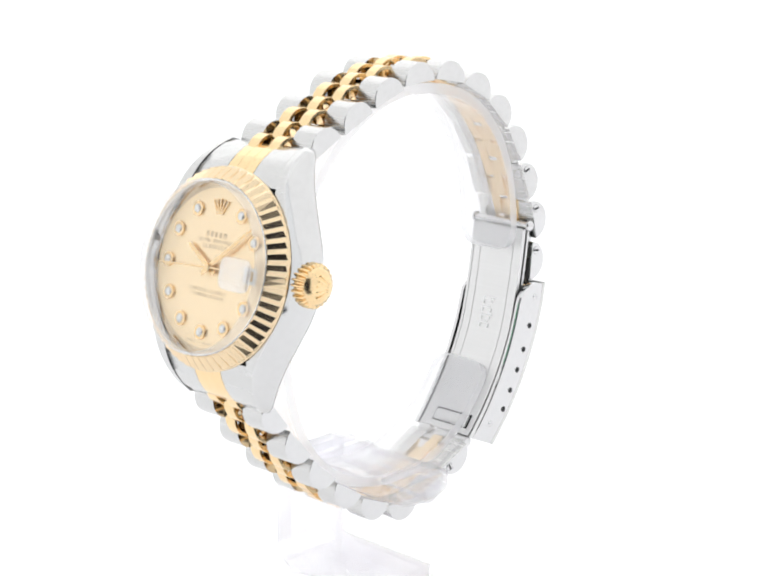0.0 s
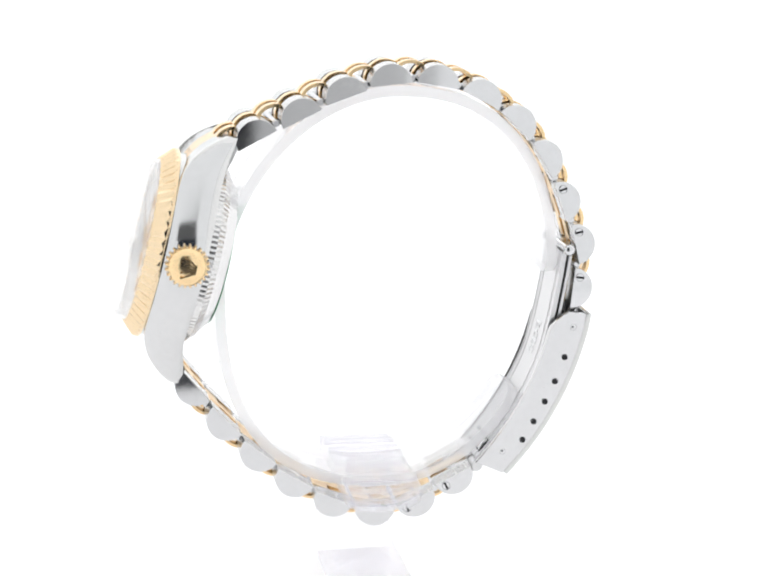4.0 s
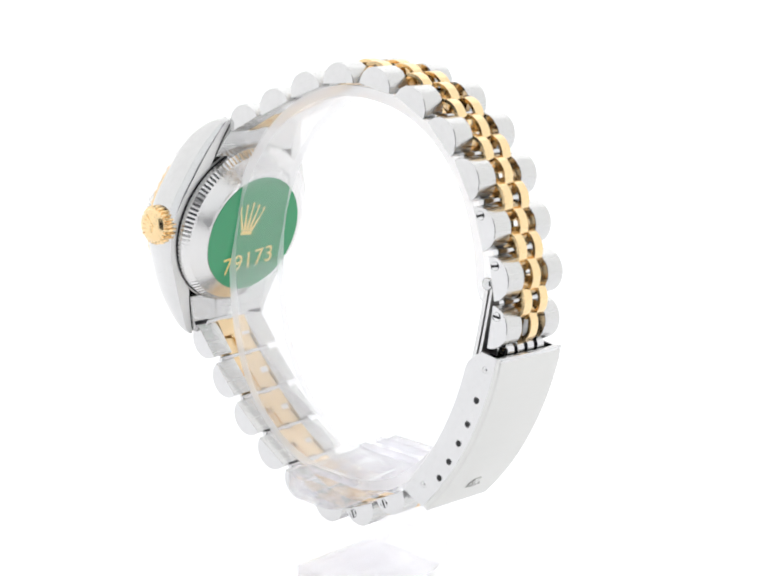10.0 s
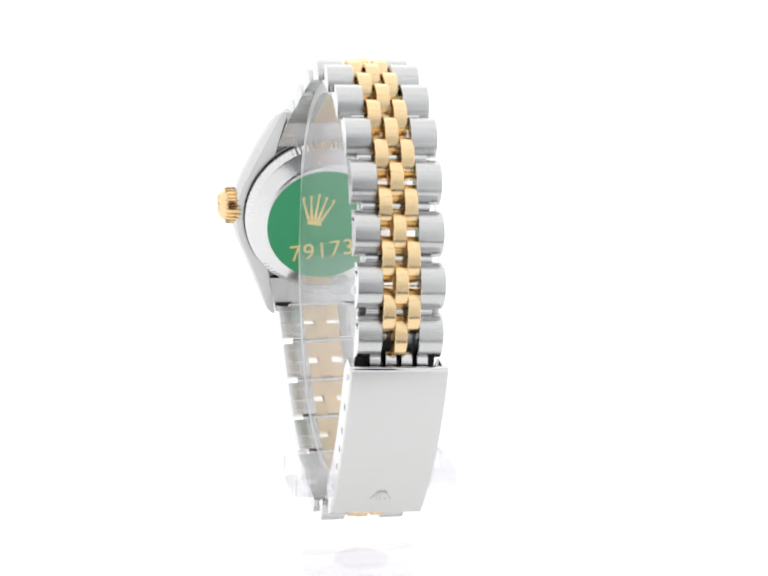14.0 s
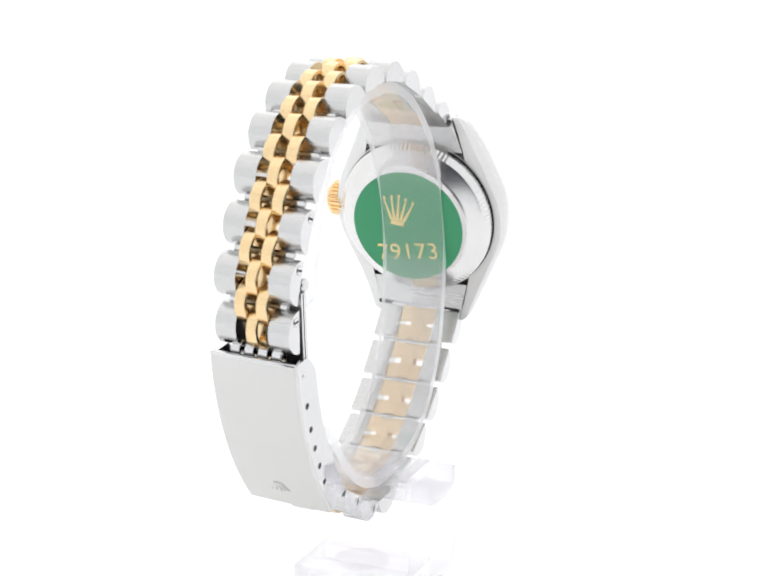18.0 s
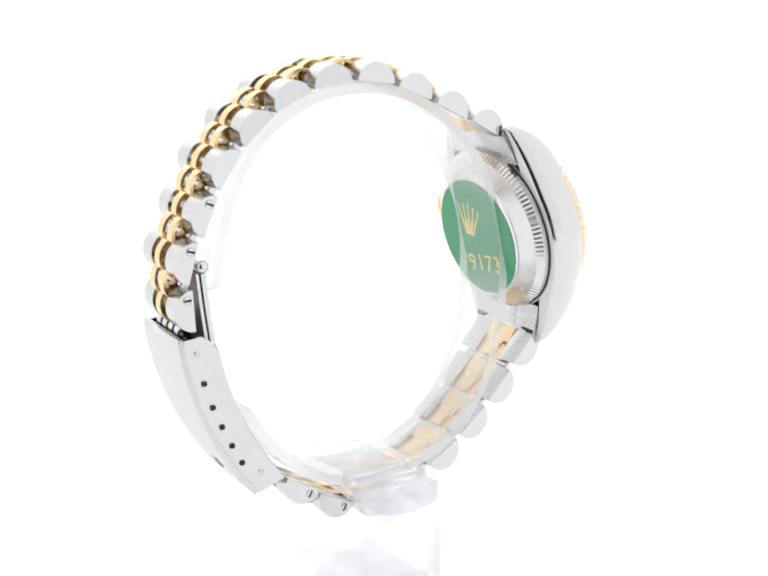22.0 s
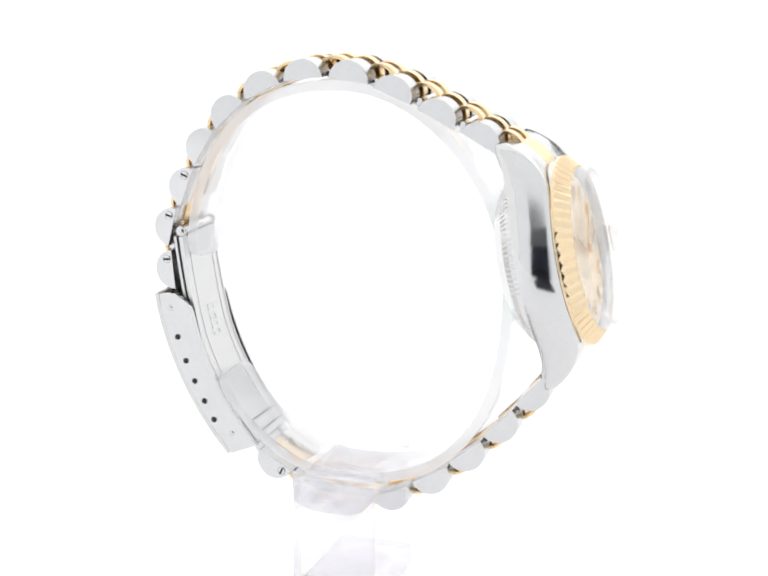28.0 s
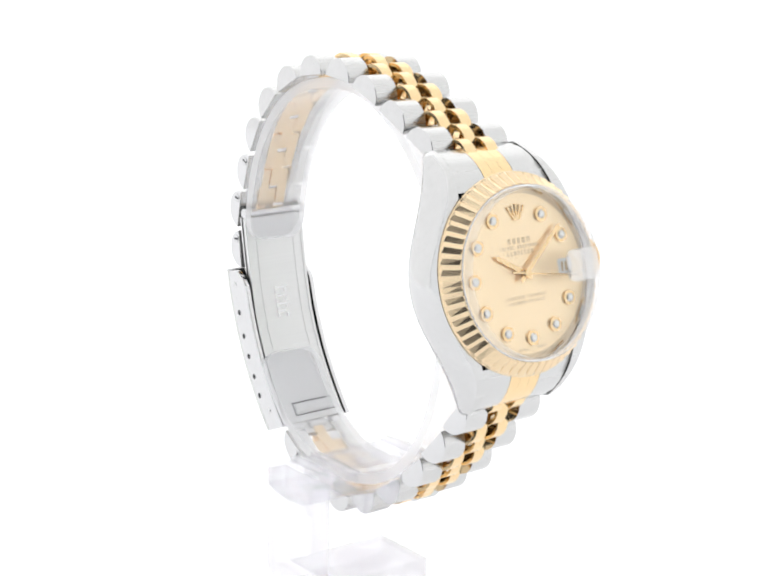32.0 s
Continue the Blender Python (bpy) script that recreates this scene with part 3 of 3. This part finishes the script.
def clasp():
    outer = bezier((30.5, 8.7), (27.9, -4.7), (19.2, -14.0), 28)
    inner = bezier((25.05, 10.0), (23.28, -2.15), (14.62, -12.05), 28)
    half, r = 6.0, 0.28
    bm = bmesh.new()
    rings = []
    for i, (y, z) in enumerate(outer):
        a, b = outer[max(0, i - 1)], outer[min(len(outer) - 1, i + 1)]
        d = math.hypot(b[0] - a[0], b[1] - a[1])
        ny, nz = (b[1] - a[1]) / d, -(b[0] - a[0]) / d   # towards the wrist
        lip = r * max(0.0, 1 - i / 2.0)   # the mouth is rolled over a little
        section = [(half - r + r * math.sin(math.pi / 2 * k / 4), r - r * math.cos(math.pi / 2 * k / 4)) for k in range(5)] + [(half, 0.8)]
        section = section + [(-x, q) for x, q in section[::-1]]
        rings.append([(x * MM, (y + ny * (q + lip * 0.5)) * MM, (z + nz * (q + lip * 0.5)) * MM) for x, q in section])
    loft(bm, rings)
    cover = part("clasp_cover", finish(bm, 40), m_cover, watch, "brushed steel fold-over clasp cover", CLASP)
    for s in (-1, 1):
        bm = bmesh.new()
        rings = []
        for i, (o, q) in enumerate(zip(outer, inner)):
            e = 0.75 * (1 - math.sin(math.pi / 2 * min(1, i / 4))) if i < 4 else 0.0
            q = (q[0] + (o[0] - q[0]) * e * 0.5, q[1] + (o[1] - q[1]) * e * 0.5 - e * 0.4)
            k = 0.78 / math.hypot(o[0] - q[0], o[1] - q[1])
            o = (o[0] + (q[0] - o[0]) * k, o[1] + (q[1] - o[1]) * k)
            xs = (5.3, 6.0) if s > 0 else (-6.0, -5.3)
            f = 0.14
            d = (f * (o[0] - q[0]) / 4.0, f * (o[1] - q[1]) / 4.0)
            xo, xi = (xs[1], xs[0]) if s > 0 else (xs[0], xs[1])
            rings.append([(xi * MM, o[0] * MM, o[1] * MM), (xo * MM, o[0] * MM, o[1] * MM),
                          (xo * MM, (q[0] + d[0]) * MM, (q[1] + d[1]) * MM), ((xo - s * 0.12) * MM, (q[0] + d[0] * 0.3) * MM, (q[1] + d[1] * 0.3) * MM),
                          ((xo - s * 0.3) * MM, q[0] * MM, q[1] * MM), (xi * MM, q[0] * MM, q[1] * MM)])
        loft(bm, rings)
        fl = part("clasp_side", finish(bm, 8), m_polished, watch, "polished side of the clasp with adjustment holes", CLASP)
        for k, (y, z) in enumerate(((27.85, 7.0), (26.75, 2.8), (25.5, -0.62), (24.17, -3.5), (22.69, -6.34), (21.2, -8.95), (18.45, -10.6))):
            solid = k in (0, 6)
            bm = bmesh.new()
            if solid:
                lathe(bm, [(0.02, 0.20), (0.18, 0.18), (0.34, 0.11), (0.44, 0.0), (0.47, -0.3), (0.02, -0.3)], 16)
                part("clasp_pin", finish(bm, 40), m_polished, fl, "steel pin end", pose(s * 6.005 * MM, y * MM, z * MM, 0, 90 * s, 0))
            else:
                lathe(bm, [(0.40, -0.05), (0.43, 0.03), (0.47, 0.05), (0.52, 0.03), (0.56, -0.02), (0.56, -0.2), (0.40, -0.2), (0.40, -0.05)], 18)
                part("hole_rim", finish(bm, 40), m_polished, fl, "rim of an adjustment hole", pose(s * 6.005 * MM, y * MM, z * MM, 0, 90 * s, 0))
                part("hole", turned([(0.41, 0.006), (0.41, -0.3)], 18), m_dark, fl, "dark disc for the shade in an adjustment hole", pose(s * 6.005 * MM, y * MM, z * MM, 0, 90 * s, 0))
    blade = bezier((26.8, 17.2), (25.6, 8.0), (24.1, 2.6), 10)[:-1] + bezier((24.1, 2.6), (21.4, -5.4), (15.3, -12.3), 12)
    bm = bmesh.new()
    ribbon(bm, blade, -0.55, -4.5, 4.5)
    plate = part("clasp_blade", finish(bm, 30), m_inside, watch, "steel folding blade with stamped marks", CLASP)
    for s in (-1, 1):
        bm = bmesh.new()
        ribbon(bm, blade, -0.60, s * 3.2 - 0.12, s * 3.2 + 0.12)
        part("blade_rib", finish(bm, 30), m_inside, plate, "raised rib")
        bm = bmesh.new()
        ribbon(bm, blade, -0.62, s * 4.72 - 0.22, s * 4.72 + 0.22)
        part("blade_edge", finish(bm, 30), m_inside, plate, "polished edge of the blade")
    bm = bmesh.new()
    ribbon(bm, [(y + 0.75, z) for y, z in blade[:9]], -0.4, -5.0, 5.0)
    part("clasp_leaf", finish(bm, 30), m_inside, watch, "second steel leaf behind the blade", CLASP)
    for k, i in enumerate((7, 8, 9, 10)):
        y, z = blade[i]
        y2, z2 = blade[i + 1]
        a = math.degrees(math.atan2(z2 - z, y2 - y))
        bm = bmesh.new()
        box(bm, -1.1, 1.1 - 0.7 * (k % 2), -0.28, 0.02, -0.60, -0.5)
        box(bm, -1.1, -0.8, 0.12, 0.75, -0.60, -0.5)
        box(bm, 0.5, 0.8, 0.12, 0.55 + 0.2 * (k % 2), -0.60, -0.5)
        part("stamp", finish(bm), m_polished, plate, "stamped mark", pose(0, y * MM, z * MM, a, 0, 0))
    foot_y, foot_z = 16.62, -10.74
    lie = math.degrees(math.atan2(-11.14 + 9.97, 16.29 - 17.24))
    for x0, x1, y0, y1 in ((-3.1, 3.9, -1.12, -0.86), (-3.1, 3.9, 0.86, 1.08), (-3.1, -2.86, -0.86, 0.86), (3.66, 3.9, -0.86, 0.86)):
        bm = bmesh.new()
        box(bm, x0, x1, y0, y1, -0.60, -0.5)
        part("hinge_slot", finish(bm), m_dark, plate, "dark strip for the shaded slot at the foot of the blade", pose(0, foot_y * MM, foot_z * MM, lie, 0, 0))
    bm = bmesh.new()
    loft(bm, [[(x * MM, (0.82 * math.cos(a)) * MM, (-0.55 - 0.30 * math.sin(a)) * MM) for a in [math.pi * k / 8 for k in range(9)]] for x in (-2.8, 3.6)])
    part("hinge_plate", finish(bm, 30), m_inside, plate, "steel hinge plate", pose(0, foot_y * MM, foot_z * MM, lie, 0, 0))
    bm = bmesh.new()
    ball = [(0.02, 0.55)] + [(0.85 * math.sin(math.pi * i / 10), 0.85 * math.cos(math.pi * i / 10) * 0.65) for i in range(1, 10)] + [(0.02, -0.55)]
    lathe(bm, ball, 18)
    me_ball = mesh_of("hinge_ball", finish(bm, 50), m_polished)
    for s in (-1, 1):
        part("hinge_ball", me_ball, None, watch, "round hinge end", pose((XC + s * 5.05) * MM, 26.75 * MM, (17.9 + UP) * MM, 0, 90, 0))
    part("hinge_bar", rod_x(0.55, -5.0, 5.0), m_polished, watch, "hinge bar of the clasp", pose(XC * MM, 26.75 * MM, (17.9 + UP) * MM))
    for x0, x1 in ((-4.6, -2.4), (-1.5, 1.5), (2.4, 4.6)):
        part("hinge_knuckle", rod_x(0.85, x0, x1, 14), m_inside, watch, "hinge knuckle of the clasp", pose(XC * MM, 14.9 * MM, (-12.9 + UP) * MM))
    bm = bmesh.new()
    box(bm, -4.4, 4.4, -0.8, 1.0, -0.35, 0.35)
    part("hinge_leaf", finish(bm), m_inside, watch, "steel leaf between the last link and the clasp", pose(XC * MM, 14.3 * MM, (-13.4 + UP) * MM, 28))
    (y, z), (y2, z2) = outer[22], outer[23]
    part("emblem", fan(-0.13, 0.05, 1.5), m_cover, watch, "raised fan emblem on the clasp",
         CLASP @ pose(0, y * MM, z * MM, math.degrees(math.atan2(z2 - z, y2 - y)), 0, 0) @ pose(0, 0, 0, 0, 180, 0))
    for x in (-2.9, -0.97, 0.97, 2.9):
        part("clasp_knuckle", arch_steel, None, watch, "steel knuckle at the mouth of the clasp", link_pose((27.6, 9.3, -98.0), 0.8, x) @ Matrix.Diagonal((1, 0.5, 0.62, 1)))
    bm = bmesh.new()
    box(bm, -5.2, 5.2, -1.9, 2.0, -0.2, 0.2)
    part("clasp_floor", finish(bm), m_dark, watch, "dark plate for the shade in the clasp mouth", CLASP @ pose(0, 27.7 * MM, 7.3 * MM, -8, 0, 0))
    # a bright lip round the mouth
    bm = bmesh.new()
    prism_x(bm, [(-0.30, -0.30), (0.24, -0.30), (0.30, -0.05), (0.22, 0.16), (0.0, 0.24), (-0.24, 0.16)], -5.95, 5.95, 0.05)
    part("mouth_lip", finish(bm, 50), m_polished, cover, "polished lip of the clasp mouth", pose(0, 30.12 * MM, 8.72 * MM, -8, 0, 0))


clasp()

# ---- the stand ----
stand = new("watch_stand")
tagged(stand, "clear acrylic C-ring display stand on a bent foot", "stand")


def display_stand():
    a0, a1 = 1.2, 326.4
    ring = []
    steps = [i / 96 for i in range(97)]
    corner = [0, 0.0012, 0.0047, 0.0099, 0.016]   # the ends have round corners
    steps = corner + steps[2:-2] + [1 - k for k in corner[::-1]]
    for k in steps:
        a = radians(a0 + (a1 - a0) * k)
        c, d = math.cos(a), math.sin(a)
        # fuller at the lower front and the upper back, where the bracelet bears on it
        wide, p = ((23.1, 2.35) if d > 0 else (22.4, 2.0)) if c > 0 else (24.0, 1.88 if d > 0 else 2.5)
        ring.append((2.4 + wide * math.copysign(abs(c) ** (2 / p), c), 13.2 + (27.1 if d > 0 else 28.75) * math.copysign(abs(d) ** (2 / p), d)))
    bm = bmesh.new()
    ribbon(bm, ring, 1.4, -4.83, 4.83, 2.4)
    finish(bm, 35)
    ends = [(Vector((0, *p)) * MM, (Vector((0, *q)) - Vector((0, *p))).normalized()) for p, q in ((ring[0], ring[1]), (ring[-1], ring[-2]))]
    for f in bm.faces:   # the sawn sides and ends are whitish, the broad faces clear
        at = f.calc_center_median()
        near = [abs(f.normal.dot(way)) for p, way in ends if (Vector((0, at.y, at.z)) - p).length < 3 * MM]
        if abs(f.normal.x) > 0.3 or (near and max(near) > 0.6):
            f.material_index = 1
    part("ring", bm, (m_acrylic, m_edge), stand, "clear open acrylic ring with whitish sawn edges", pose(1.1 * MM, 0, (13 + UP) * MM, 0, 1.0, 0) @ pose(0, 0, -13 * MM))
    bm = bmesh.new()
    prof = [(-4.4, -13.9), (6.1, -13.9), (6.1, -16.0)] + [(0.85 + 5.25 * math.cos(a), -16.0 - 1.5 * math.sin(a)) for a in [math.pi * i / 12 for i in range(1, 12)]] + [(-4.4, -16.0)]
    prism_x(bm, prof, -12.3, 10.8, 0.25)
    bar = part("crossbar", finish(bm, 35), m_block, stand, "clear acrylic block that carries the ring", pose(0, 0, UP * MM))
    for x in (-8.5, -5.0, 7.6):
        bm = bmesh.new()
        box(bm, x, x + 1.2, -4.3, 6.0, -13.88, -13.3)
        part("ridge", finish(bm), m_block, bar, "low ridge across the block")
    bm = bmesh.new()
    # the foot: a post that bends into a flat plate under the watch
    plate_z, r = -31.9, 4.0
    line = [(-12.5, -14.2), (-12.5, plate_z + r)] + [(-12.5 + r - r * math.cos(a), plate_z + r - r * math.sin(a)) for a in [math.pi / 2 * i / 8 for i in range(1, 9)]] + [(8.0, plate_z)]
    rings = []
    for i, (x, z) in enumerate(line):
        a, b = line[max(0, i - 1)], line[min(len(line) - 1, i + 1)]
        dx, dz = b[0] - a[0], b[1] - a[1]
        d = math.hypot(dx, dz)
        nx, nz = -dz / d * 3.0, dx / d * 3.0
        rings.append([(x * MM, -5.0 * MM, z * MM), (x * MM, 5.8 * MM, z * MM), ((x + nx) * MM, 5.8 * MM, (z + nz) * MM), ((x + nx) * MM, -5.0 * MM, (z + nz) * MM)])
    loft(bm, rings)
    part("foot", finish(bm, 35), m_block, stand, "bent clear acrylic foot", pose(0, 0, UP * MM))
    bm = bmesh.new()
    lathe(bm, [(4.1, 0.02), (3.9, 0.06), (3.0, -0.0), (2.9, 0.02), (0.02, 0.02)], 40)
    part("recess", finish(bm, 35), m_block, stand, "round recess in the foot", pose(0, 0, (plate_z + 3.02 + UP) * MM))


display_stand()


# ---- the turning table ----
def motions():
    turns = [(t, pose(0, 0, 0, 0, 0, table_turn(t))) for t in range(0, 33)]
    walk(watch, turns)
    walk(stand, turns)
    walk(seconds_hand, [(t, HEAD @ pose(0, 0, 0, 0, 0, -6 * (44.5 + t))) for t in range(0, 33)])


motions()
